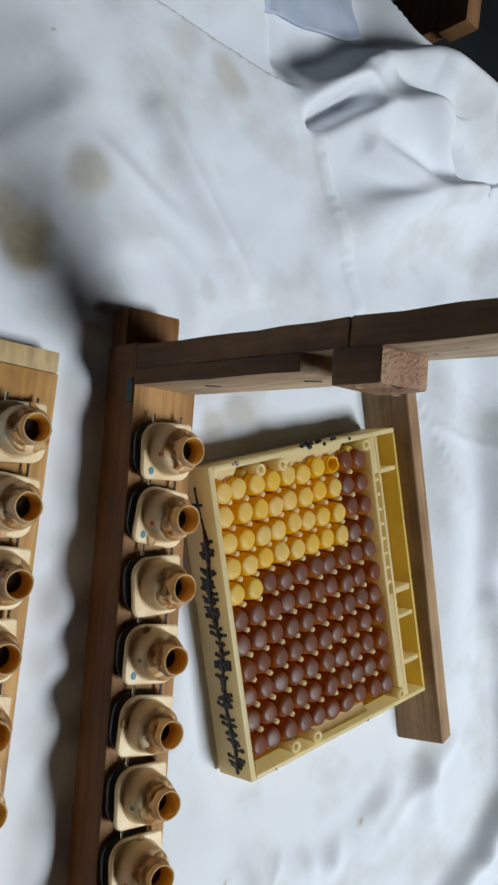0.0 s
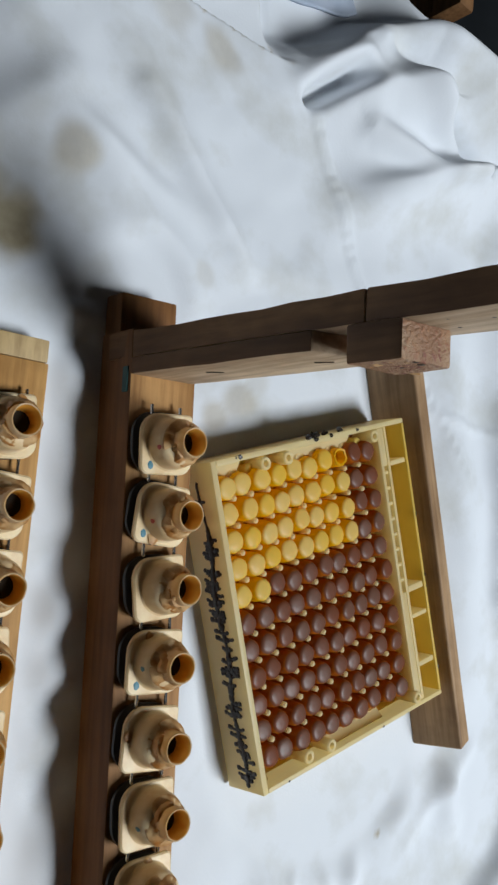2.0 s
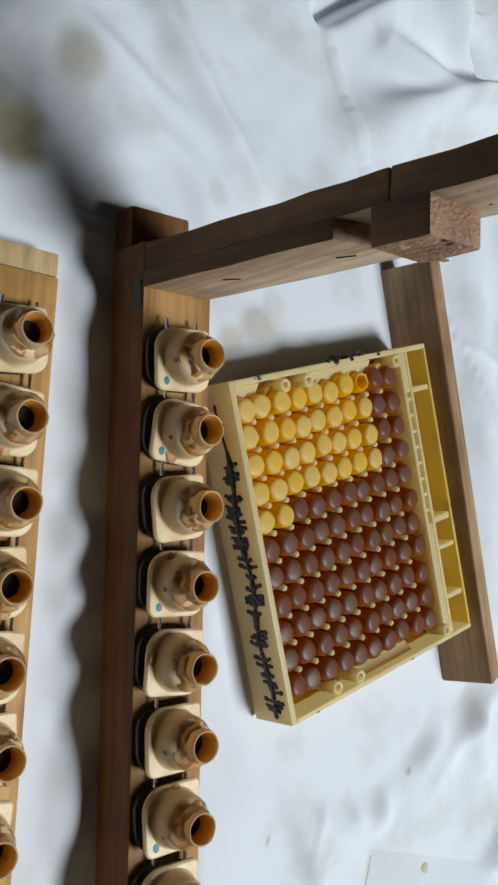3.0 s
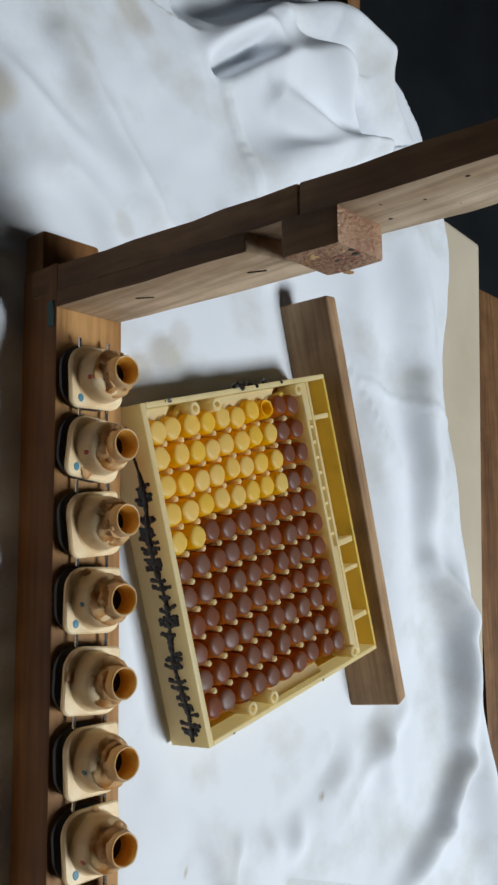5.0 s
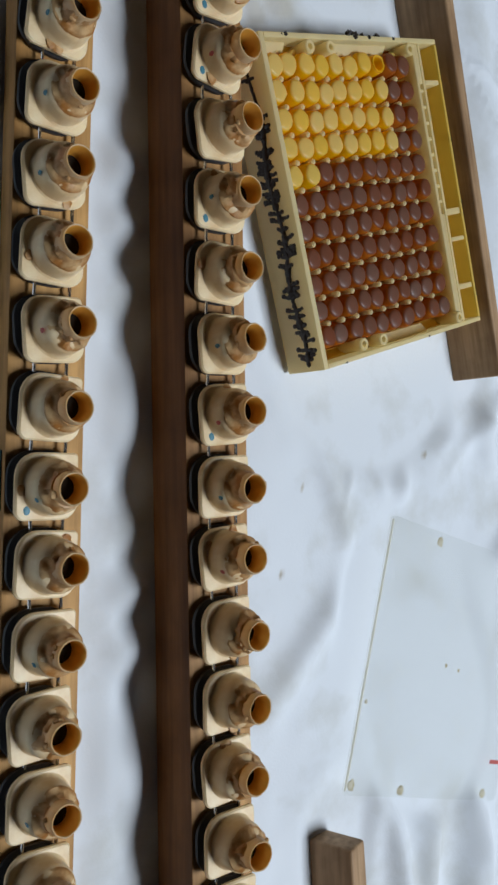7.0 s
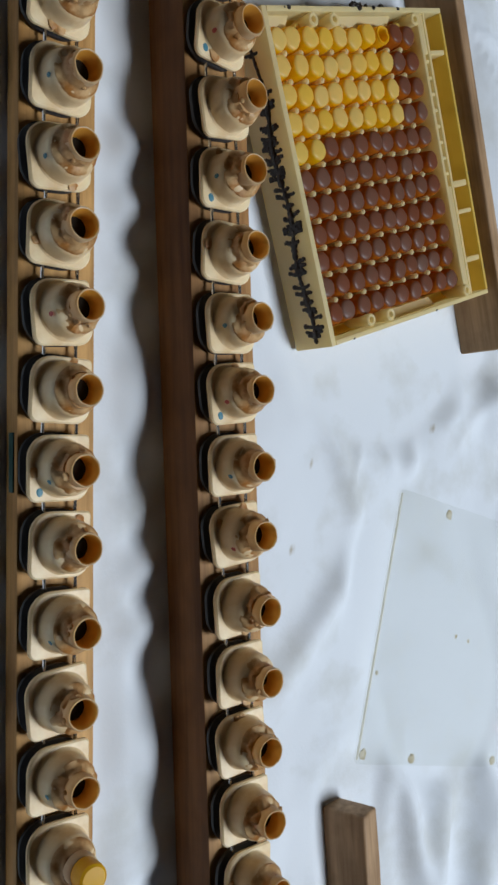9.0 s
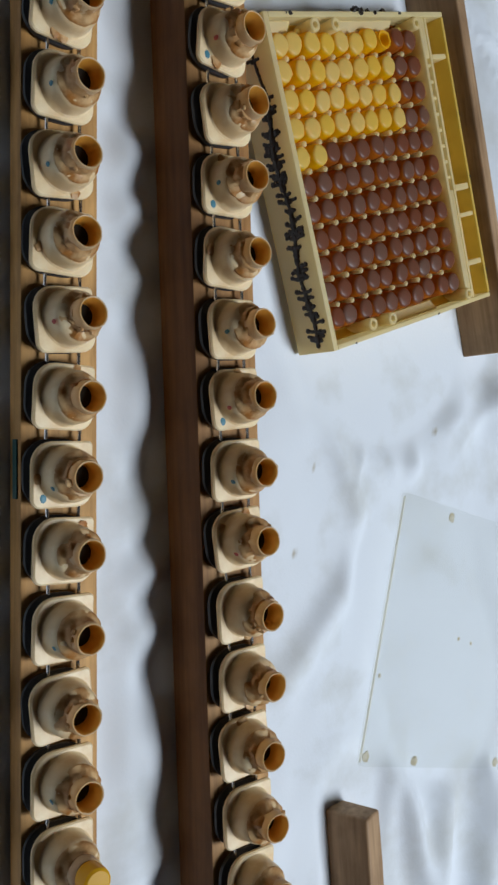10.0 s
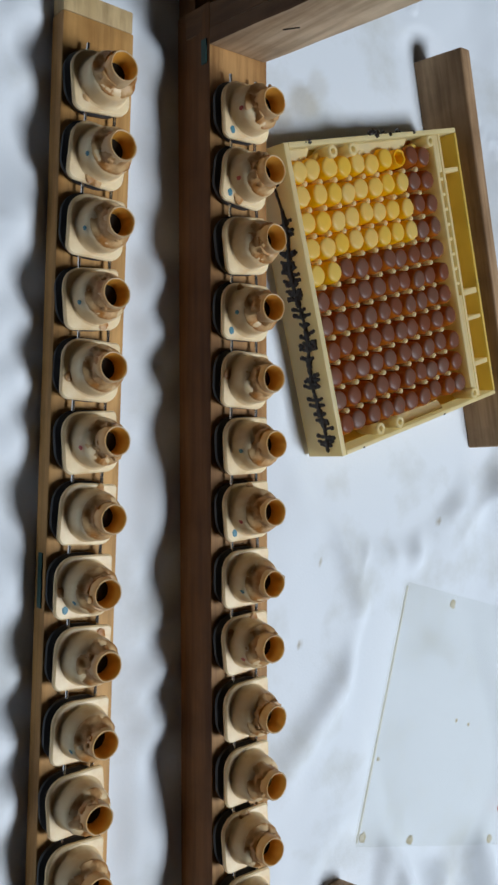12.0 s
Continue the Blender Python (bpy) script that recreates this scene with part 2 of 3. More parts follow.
def blob(bm, at, r, squash=(1, 1, 1), seed=0.0, amp=0.35, sub=2):
    res = bmesh.ops.create_icosphere(bm, subdivisions=sub, radius=1.0)
    for v in res["verts"]:
        k = 1 + amp * noise.noise(v.co * 1.6 + Vector((seed, seed * 1.7, -seed)))
        v.co = Vector(at) + Vector((v.co.x * squash[0], v.co.y * squash[1], v.co.z * squash[2])) * r * k
    return bm


def thing(name, m, label, category, group=""):
    e = new(name)
    e.empty_display_size = 0.01
    e.matrix_world = m
    return tagged(e, label, category, group)


# ---- room ----
def setting(name, bm, material):
    return tagged(part(name, bm, material, smooth=False), kind="structure")


FZ = -0.76
setting("floor", box(-2.2, 3.0, -2.4, 2.4, FZ - 0.05, FZ, 0), SLATE)
roof = box(-2.2, 0.48, -2.4, 2.4, 1.85, 1.93, 0)
box(1.48, 3.0, -2.4, 2.4, 1.85, 1.93, 0, bm=roof)
box(0.48, 1.48, -2.4, -1.42, 1.85, 1.93, 0, bm=roof)
box(0.48, 1.48, -0.42, 2.4, 1.85, 1.93, 0, bm=roof)
setting("ceiling", roof, PLASTER)
setting("wall_west", box(-2.3, -2.2, -2.4, 2.4, FZ, 1.85, 0), PLASTER)
setting("wall_north", box(-2.2, 3.0, 2.4, 2.5, FZ, 1.85, 0), PLASTER)
setting("wall_south", box(-2.2, 3.0, -2.5, -2.4, FZ, 1.85, 0), PLASTER)
setting("wall_east", box(3.0, 3.1, -2.4, 2.4, FZ, 1.85, 0), PLASTER)

# ---- table under the cloth ----
TABLE_TURN = -14.0
table = thing("work_table", pose(0.508, 0.094, -0.012, 0, 0, TABLE_TURN), "beige board work table mostly under a white cloth", "table")
part("table_top", box(-1.05, 0, -0.95, 0, -0.028, 0, 0.004, 3), BOARD, table)
for lx in (-0.98, -0.06):
    for ly in (-0.88, -0.06):
        part("leg", box(lx - 0.025, lx + 0.025, ly - 0.025, ly + 0.025, FZ + 0.012, -0.028, 0.003), WOOD_DARK, table)


# ---- the white cloth ----
def seg_dist(px, py, x0, y0, x1, y1):
    dx, dy = x1 - x0, y1 - y0
    t = np.clip(((px - x0) * dx + (py - y0) * dy) / (dx * dx + dy * dy), 0, 1)
    return np.hypot(px - x0 - t * dx, py - y0 - t * dy), t


def smooth(a, b, v):
    t = np.clip((v - a) / (b - a), 0, 1)
    return t * t * (3 - 2 * t)


def waves(x, y, scale, seed):
    """Cheap smooth noise: a sum of turned sine waves."""
    rng = np.random.RandomState(seed)
    out = np.zeros_like(x)
    for k in range(9):
        a, f, p = rng.uniform(0, math.pi), scale * rng.uniform(0.6, 1.7), rng.uniform(0, 6.28)
        out += np.sin((x * math.cos(a) + y * math.sin(a)) * f + p + 0.8 * np.sin((y * math.cos(a) - x * math.sin(a)) * f * 0.6 + p * 2))
    return out / 9


# ridges: from, to, height, half width
FOLDS = [
    (0.178, -0.242, 0.262, -0.186, 0.0035, 0.007),
    (0.215, -0.150, 0.235, -0.215, 0.0020, 0.006),
    (0.255, -0.150, 0.300, -0.165, 0.0030, 0.008),
    (0.270, -0.140, 0.262, -0.190, 0.0020, 0.005),
    (0.225, -0.300, 0.180, -0.400, 0.0030, 0.006),
    (0.260, -0.315, 0.225, -0.420, 0.0050, 0.008),
    (0.285, -0.330, 0.262, -0.430, 0.0060, 0.009),
    (0.388, 0.000, 0.376, -0.087, 0.0045, 0.008),
    (0.376, -0.087, 0.394, -0.118, 0.0050, 0.007),
    (0.394, -0.118, 0.384, -0.185, 0.0060, 0.007),
    (0.384, -0.185, 0.360, -0.209, 0.0065, 0.006),
    (0.360, -0.209, 0.328, -0.222, 0.0060, 0.006),
    (0.232, -0.306, 0.237, -0.360, 0.0045, 0.006),
    (0.290, -0.338, 0.285, -0.390, 0.0050, 0.007),
    (0.323, -0.150, 0.330, -0.180, 0.0035, 0.007),
    (0.350, 0.060, 0.345, -0.120, 0.0040, 0.014),
    (0.400, 0.080, 0.395, -0.100, 0.0060, 0.016),
    (0.395, -0.100, 0.410, -0.300, 0.0070, 0.012),
    (0.145, 0.130, 0.200, 0.060, 0.0030, 0.010),
    (0.175, 0.150, 0.225, 0.070, 0.0025, 0.008),
    (0.060, 0.100, 0.130, 0.030, 0.0030, 0.012),
    (0.285, 0.090, 0.330, 0.105, 0.0040, 0.012),
    (0.300, 0.125, 0.345, 0.112, 0.0060, 0.006),
    (0.345, 0.112, 0.372, 0.116, 0.0060, 0.005),
    (0.308, 0.163, 0.350, 0.125, 0.0050, 0.006),
    (0.065, -0.020, 0.040, -0.200, 0.0040, 0.012),
    (0.030, 0.050, 0.000, -0.250, 0.0040, 0.014),
    (0.050, -0.022, 0.158, -0.052, 0.0008, 0.0015),
    (0.320, 0.008, 0.420, -0.020, 0.0009, 0.0016),
    (0.225, -0.180, 0.250, -0.150, 0.0010, 0.0025),
    (0.300, -0.175, 0.345, -0.150, 0.0020, 0.0050),
    (0.240, -0.145, 0.252, -0.180, 0.0016, 0.0030),
    (0.190, 0.120, 0.240, 0.045, 0.0016, 0.0050),
    (0.150, 0.110, 0.215, 0.075, 0.0014, 0.0050),
    (0.100, 0.075, 0.160, 0.120, 0.0020, 0.0070),
]
# crest lines that run left to right, height, width on the near and the far side
SLEEVE = [
    (((0.257, 0.133), (0.268, 0.141), (0.286, 0.155), (0.308, 0.169), (0.336, 0.175), (0.372, 0.166)), 0.020, 0.013, 0.0065),
    (((0.276, 0.126), (0.290, 0.137), (0.308, 0.144), (0.334, 0.146)), 0.010, 0.015, 0.006),
    (((0.263, 0.131), (0.276, 0.137), (0.294, 0.147)), -0.020, 0.0045, 0.0045),
    (((0.336, 0.140), (0.352, 0.132), (0.374, 0.119)), -0.014, 0.0036, 0.0050),
    (((0.290, 0.098), (0.315, 0.104), (0.345, 0.111), (0.374, 0.118)), 0.009, 0.018, 0.0055),
    (((0.352, 0.156), (0.380, 0.146), (0.404, 0.122)), 0.009, 0.014, 0.012),
]
STITCHES = [(0.196 + 0.0046 * i, 0.1630 - 0.0012 * i + 0.0006 * math.sin(i * 2.1), 0.0016, 0.5 + 0.3 * math.sin(i * 1.7)) for i in range(15)]
STITCHES += [(0.252 + 0.0005 * i, 0.182 - 0.0042 * i, 0.0014, 0.35) for i in range(9)]
SPECKS = [(0.281, -0.167, 0.0011, 0.9), (0.191, -0.198, 0.0010, 0.95), (0.206, -0.168, 0.0006, 0.7), (0.150, 0.140, 0.0006, 0.7), (0.147, -0.075, 0.003, 0.18), (0.141, -0.12, 0.003, 0.15)]
STAINS = [(0.139, 0.069, 0.011, 0.95), (0.159, 0.094, 0.008, 0.55), (0.130, 0.076, 0.010, 0.8), (0.224, 0.012, 0.008, 0.50), (0.212, 0.006, 0.006, 0.50),
          (0.232, 0.020, 0.006, 0.25), (0.226, 0.142, 0.009, 0.45), (0.205, 0.150, 0.008, 0.3), (0.21, 0.058, 0.005, 0.25)]


def cloth_height(x, y):
    z = 0.0018 * waves(x, y, 45, 3) + 0.0018 * waves(x, y, 110, 5) + 0.0005 * waves(x, y, 260, 7) + 0.0012 * np.abs(waves(x, y, 75, 13)) ** 1.5
    for x0, y0, x1, y1, h, w in FOLDS:
        d, t = seg_dist(x + 0.004 * waves(x, y, 60, 11), y, x0, y0, x1, y1)
        z += 1.6 * h * np.exp(-(d / w) ** 2) * (0.35 + 0.65 * np.sin(math.pi * np.clip(0.1 + 0.8 * t, 0, 1)))
    # sleeve heaped at the table's corner: ridges that are steep on their far side, with hollows between
    over = (x - 0.508) * math.sin(radians(-TABLE_TURN)) + (y - 0.094) * math.cos(radians(-TABLE_TURN))
    inner = 1 - smooth(0.030, 0.060, over)
    z += 0.012 * np.exp(-((x - 0.345) / 0.044) ** 2 - ((y - 0.148) / 0.030) ** 2)
    for pts, h, near, far in SLEEVE:
        best = np.full_like(x, 9.0)
        ridge = np.zeros_like(x)
        for i, ((x0, y0), (x1, y1)) in enumerate(zip(pts, pts[1:])):
            d, t = seg_dist(x, y, x0, y0, x1, y1)
            left_of = (x1 - x0) * (y - y0) - (y1 - y0) * (x - x0) > 0
            w = np.where(left_of, far, near)
            taper = smooth(0, 0.5, (i + t) / (len(pts) - 1))
            ridge = np.where(d < best, taper * np.exp(-(d / w) ** 2), ridge)
            best = np.minimum(best, d)
        z += h * ridge * inner
    step = ((x - 0.196) * 0.252 + (y - 0.163) * 0.968)
    z -= 0.0045 * smooth(-0.001, 0.0015, step) * (1 - smooth(0.256, 0.264, x))
    z -= 0.013 * smooth(0.148, 0.164, y) * smooth(0.250, 0.262, x) * (1 - smooth(0.315, 0.345, x))
    d, t = seg_dist(x, y, 0.273, 0.125, 0.293, 0.057)
    z += 0.0008 * (1 - smooth(0.0022, 0.0040, d)) * (1 + 0.22 * np.sin(t * 60 + 2 * np.sin(t * 17)))
    d, t = seg_dist(x, y, 0.320, 0.034, 0.353, -0.028)
    z += 0.0006 * (1 - smooth(0.0010, 0.0026, d)) * (1 + 0.8 * np.sin(t * 75))
    # flat where things press on it
    for x0, y0, x1, y1, w in ((0.181, 0.047, 0.120, -0.38, 0.016), (0.133, 0.033, 0.056, -0.375, 0.016), (0.245, 0.0, 0.257, -0.115, 0.052), (0.298, 0.03, 0.316, -0.137, 0.010), (0.205, -0.30, 0.195, -0.37, 0.012), (0.258, -0.225, 0.272, -0.285, 0.036)):
        d, _ = seg_dist(x, y, x0, y0, x1, y1)
        k = smooth(w, w + 0.012, d)
        z = z * k - 0.0015 * (1 - k)
    # puckers beside the two long bars
    for x0, y0, x1, y1, off in ((0.181, 0.047, 0.120, -0.38, 0.021), (0.133, 0.033, 0.056, -0.375, 0.021)):
        d, t = seg_dist(x + off, y, x0, y0, x1, y1)
        z += 0.0020 * np.exp(-(d / 0.007) ** 2) * (np.sin(t * 95 + 2.2 * np.sin(t * 23)) + 0.6 * np.sin(t * 41 + x0 * 300))
    # the heaped cloth ends in a rounded outline, and beyond the table's edge it sinks
    rim = np.interp(x, (0.30, 0.338, 0.345, 0.36, 0.385, 0.40, 0.415, 0.428, 0.45), (0.33, 0.208, 0.194, 0.187, 0.180, 0.172, 0.162, 0.146, 0.10))
    drop = np.clip(y - rim, 0, None)
    z -= np.where(drop > 0, 14.0 * drop ** 2 / (drop + 0.006), 0)
    sink = np.clip(over - 0.045, 0, None)
    z -= 0.6 * sink ** 2 / (sink + 0.02)
    return z


def build_cloth():
    xs = np.concatenate([np.linspace(-0.42, 0.12, 150), np.linspace(0.1215, 0.47, 235)])
    ys = np.concatenate([np.linspace(-0.62, 0.04, 290), np.linspace(0.041, 0.21, 170), np.linspace(0.212, 0.33, 40)])
    gx, gy = np.meshgrid(xs, ys)
    edge = 0.416 + 0.030 * smooth(0.0, 0.09, gy) + 0.004 * waves(gx * 0, gy, 70, 21) + 0.003 * np.sin(gy * 40)
    k = np.clip((gx + 0.42) / 0.89, 0, 1)
    gx = -0.42 + k * (edge + 0.42)
    gz = cloth_height(gx, gy)
    stain = np.zeros_like(gx)
    wob = waves(gx, gy, 300, 31)
    for sx, sy, r, a in STAINS + STITCHES + SPECKS:
        d = np.hypot(gx - sx, gy - sy) / r + 0.5 * wob
        stain = np.maximum(stain, a * (1 - smooth(0.5, 1.35, d)))
    nx, ny = len(xs), len(ys)
    idx = np.arange(nx * ny).reshape(ny, nx)
    faces = np.stack([idx[:-1, :-1], idx[:-1, 1:], idx[1:, 1:], idx[1:, :-1]], -1).reshape(-1, 4)
    me = bpy.data.meshes.new("white_cloth")
    me.from_pydata(np.stack([gx, gy, gz], -1).reshape(-1, 3).tolist(), [], faces.tolist())
    at = me.attributes.new("stain", "FLOAT", "POINT")
    at.data.foreach_set("value", stain.ravel().astype(np.float32))
    me.materials.append(CLOTH)
    me.polygons.foreach_set("use_smooth", [True] * len(me.polygons))
    ob = new("white_cloth", me)
    sol = ob.modifiers.new("thickness", "SOLIDIFY")
    sol.thickness, sol.offset = 0.0012, -1
    return tagged(ob, "stained white cotton cloth rumpled over the table", "cloth")


build_cloth()


# added sheet over the white cloth's far end, its shade given as blue colour
def build_shaded_flap():
    xs, ys = np.linspace(0.258, 0.318, 50), np.linspace(0.178, 0.245, 50)
    gx, gy = np.meshgrid(xs, ys)
    gy = gy + 0.10 * (gx - 0.258) * (1 - (gy - 0.178) / 0.08)
    gx = gx + 0.006 * np.sin(gy * 90) + 0.003 * waves(gx, gy, 200, 43)
    gy = gy + 0.006 * waves(gx, gy, 120, 47)
    gz = cloth_height(gx, gy) + 0.0022 + 0.0025 * waves(gx, gy, 150, 41) * smooth(0.0, 0.02, gy - 0.178)
    idx = np.arange(2500).reshape(50, 50)
    faces = np.stack([idx[:-1, :-1], idx[:-1, 1:], idx[1:, 1:], idx[1:, :-1]], -1).reshape(-1, 4)
    me = bpy.data.meshes.new("shaded_flap")
    me.from_pydata(np.stack([gx, gy, gz], -1).reshape(-1, 3).tolist(), [], faces.tolist())
    me.materials.append(FLAP_SHADE)
    me.polygons.foreach_set("use_smooth", [True] * len(me.polygons))
    ob = new("shaded_flap", me)
    sol = ob.modifiers.new("thickness", "SOLIDIFY")
    sol.thickness = 0.0015
    return tagged(ob, "shaded bluish flap of the white cotton cloth", "cloth")


build_shaded_flap()

# ---- standing hive frame ----
FRAME_POSE = pose(0.1652, 0.0195, 0, 0, 0, -8.2)
BT = 0.0188


def shade_sides(ob, shade_wood, limit=0.7):
    """Give the faces that look to the frame's two sides the darker wood that carries their shade."""
    ob.data.materials.append(shade_wood)
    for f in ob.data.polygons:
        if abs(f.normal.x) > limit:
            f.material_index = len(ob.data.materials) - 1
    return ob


frame_thing = thing("hive_frame", FRAME_POSE, "old brown wooden hive frame standing on its top bar", "frame")
bar = box(-0.0006, 0.0240, -0.40, 0.0150, 0.0, BT, 0.0009, 2, cuts=6, rough=0.0003)
shade_sides(part("top_bar", bar, WOOD_FRAME, frame_thing), WOOD_SHADED)
# the lug lies in shade, put into its darker wood all over
part("lug", box(0.0005, 0.0222, 0.0150, 0.0285, -0.001, 0.009, 0.0012, 2), WOOD_SHADED, frame_thing)


def lean(bm, ku=0.11, kv=-0.010, z0=BT):
    for v in bm.verts:
        v.co.x += ku * (v.co.z - z0)
        v.co.y += kv * (v.co.z - z0)
    return bm


shade_sides(part("end_bar", lean(box(-0.0004, 0.0232, 0.0057, 0.0140, 0.006, 0.1058, 0.0007, 2, cuts=8, rough=0.0007, seed=3)), WOOD_END, frame_thing), WOOD_SHADED_UP)
shade_sides(part("end_bar", lean(box(-0.0001, 0.0230, 0.0056, 0.0142, 0.1062, 0.245, 0.0007, 2, cuts=8, rough=0.0007, seed=7)), WOOD_END, frame_thing), WOOD_SHADED_UP)
rng = random.Random(8)
for u, z in ((0.006, 0.124), (0.015, 0.121), (0.010, 0.133), (0.017, 0.138), (0.005, 0.146), (0.013, 0.152)):
    nail = bmesh.new()
    blob(nail, (u, 0.0056, z), 0.0006, (1, 0.3, 1), z * 999, 0.3)
    part("nail", lean(nail), PROPOLIS, frame_thing, "small dark nail head")
for u, z, tilt in ((0.009, 0.045, 0.5), (0.012, 0.083, 0.35)):
    st = box(-0.0003, 0.0003, 0, 0.0004, -0.0026, 0.0026, 0.0001, 1)
    bmesh.ops.rotate(st, verts=st.verts, cent=(0, 0, 0), matrix=Matrix.Rotation(tilt, 3, "Y"))
    bmesh.ops.translate(st, verts=st.verts, vec=(u, -0.0001, z))
    part("staple", lean(st), PROPOLIS, frame_thing, "dark rusty staple")
for i in range(9):
    wx = bmesh.new()
    blob(wx, (rng.uniform(0.001, 0.018), -0.0040, rng.uniform(0.104, 0.117)), rng.uniform(0.0006, 0.0016), (1.2, 0.25, 1), i * 5.5, 0.6)
    part("wax_smear", lean(wx), WAX if i % 3 else PROPOLIS, frame_thing)


def slant(bm):
    for v in bm.verts:
        if v.co.z > 0.09:
            v.co.z += 0.3 * v.co.x
    return bm


shade_sides(part("cleat", lean(slant(box(-0.0010, 0.0226, 0.0002, 0.0056, BT + 0.0002, 0.0905, 0.0006, 2, cuts=5, rough=0.0003, seed=5))), WOOD_END, frame_thing), WOOD_SHADED_UP)
shade_sides(part("spacer_block", lean(box(-0.0012, 0.0172, -0.0040, 0.0056, 0.1012, 0.1172, 0.0007, 2, cuts=4, rough=0.0005, seed=9)), WOOD_BLOCK, frame_thing, "wax-smeared end block"), WOOD_SHADED_UP)
part("green_mark", box(-0.0011, -0.0002, -0.005, 0.003, BT - 0.0042, BT - 0.0014, 0.0001, 1), GREEN, frame_thing, "dark green paint mark")

# ---- loose cup bar ----
AT = 0.0075
BAR_POSE = pose(0.1170, 0.020, 0, 0, 0, -10.7)
bar_thing = thing("cup_bar", BAR_POSE, "loose honey-brown wooden cup bar lying on the cloth", "bar")
part("bar", box(0, 0.0248, -0.42, 0.0088, 0.0, AT, 0.0008, 2, cuts=6, rough=0.0003, seed=13), WOOD_BAR, bar_thing)
part("end_tab", box(0.0002, 0.0246, 0.0090, 0.0160, 0.0, AT - 0.0003, 0.0006, 2), WOOD_TAB, bar_thing, "paler end of the bar")
part("green_mark", box(-0.0004, 0.0003, -0.174, -0.157, 0.0030, 0.0056, 0.0001, 1), GREEN, bar_thing, "dark green pen stroke")


def staple_wires(parent, us, top, v0, v1, seed):
    rng = random.Random(seed)
    for u in us:
        pts, v = [], v0
        while v > v1:
            pts.append((u + rng.uniform(-0.0005, 0.0005), v, top + 0.0026 + rng.uniform(-0.0004, 0.0004)))
            v -= 0.0113
        part("wire", wire(pts, 0.00052), STEEL, parent, "thin bright steel wire")


staple_wires(frame_thing, (0.0062, 0.0165), BT, -0.0085, -0.38, 1)
staple_wires(bar_thing, (0.0068, 0.0172), AT, -0.0005, -0.38, 2)


# ---- queen cell cups ----
def make_cup(k, plug=False):
    cup = thing("queen_cup", Matrix(), "cream plastic queen cell cup, brown wax round its mouth", "cell cup")
    part("mount", rounded_plate(0.0198, 0.0196, 0.0, 0.0036, 0.0072, 6, 0.0012), RUBBER, cup, "dark grey base mount").matrix_local = pose(-0.0016, 0.0003, 0)
    part("flange", rounded_plate(0.0192, 0.0190, 0.0037, 0.0056, 0.004, 6, 0.0005, None, (0.0016, 0.0066, 0.0028, 0.0050)), CREAM, cup).matrix_local = pose(-0.0008, 0, 0)
    body = lathe([(0.0088, 0.0054), (0.0081, 0.0061), (0.0078, 0.0086), (0.0076, 0.0108), (0.0072, 0.0122), (0.0063, 0.0132), (0.0053, 0.0138), (0.0047, 0.0140)], 32, wob=0.00018, seed=k)
    part("body", body, CREAM, cup)
    neck = part("neck", lathe([(0.0049, 0.0136), (0.0048, 0.0146), (0.00465, 0.0176), (0.0046, 0.0188), (0.0044, 0.0191), (0.0041, 0.0190)], 32, wob=0.00022, seed=k + 5), NECK, cup, "waxy amber neck")
    part("liner", lathe([(0.0041, 0.01905), (0.0039, 0.0186), (0.0037, 0.0136), (0.0030, 0.0124)], 28), AMBER, neck, "amber cup liner")
    part("cup_bottom", lathe([(0.0036, 0.0131), (0.0028, 0.0126), (0.0002, 0.0124)], 20, cap_end=True), HOLE, neck, "cup bottom, dark with the shade of its depth")
    rng = random.Random(40 + k)
    top = rng.uniform(0.0150, 0.0180)
    ring = bmesh.new()
    rows = [(0.0073, 0.0120), (0.0071, 0.0128), (0.0063, 0.0136), (0.0056, 0.0142), (0.0053, 0.0150), (0.0051, 0.0158), (0.0049, 0.5 * (top + 0.0158)), (0.0047, top)]
    grid = []
    amp = rng.choice((0.0003, 0.0006, 0.0009, 0.0012, 0.0016))
    for i, (r0, z0) in enumerate(rows):
        line = []
        for q in range(48):
            a = 2 * math.pi * q / 48
            w = noise.noise(Vector((math.cos(a) * 1.5 + k * 3.7, math.sin(a) * 1.5, z0 * 350)))
            w2 = noise.noise(Vector((math.cos(a) * 4.5 + k, math.sin(a) * 4.5 - k, z0 * 700)))
            fade = math.sin(math.pi * (i + 0.3) / len(rows))
            r1 = r0 - 0.0002 + fade * (amp * (w + 0.10) + 0.6 * amp * w2)
            line.append(ring.verts.new((r1 * math.cos(a), r1 * math.sin(a), z0 + 0.0005 * w + 0.0003 * w2)))
        grid.append(line)
    for a_, b_ in zip(grid, grid[1:]):
        for q in range(48):
            ring.faces.new((a_[q], a_[(q + 1) % 48], b_[(q + 1) % 48], b_[q]))
    part("wax_collar", ring, WAX, neck, "lumpy brown wax")
    for i in range(rng.randint(1, 3)):
        a = rng.uniform(0, 2 * math.pi)
        up = rng.random() < 0.5
        crumb = bmesh.new()
        if up:
            blob(crumb, (0.0049 * math.cos(a), 0.0049 * math.sin(a), rng.uniform(0.0155, 0.0178)), rng.uniform(0.0006, 0.0012), (1, 1, 0.9), rng.uniform(0, 50), 0.5)
        else:
            blob(crumb, (0.0084 * math.cos(a), 0.0084 * math.sin(a), 0.0058), rng.uniform(0.0010, 0.0018), (1.2, 1.2, 0.35), rng.uniform(0, 50), 0.5)
        part("wax_crumb", crumb, WAX, cup)
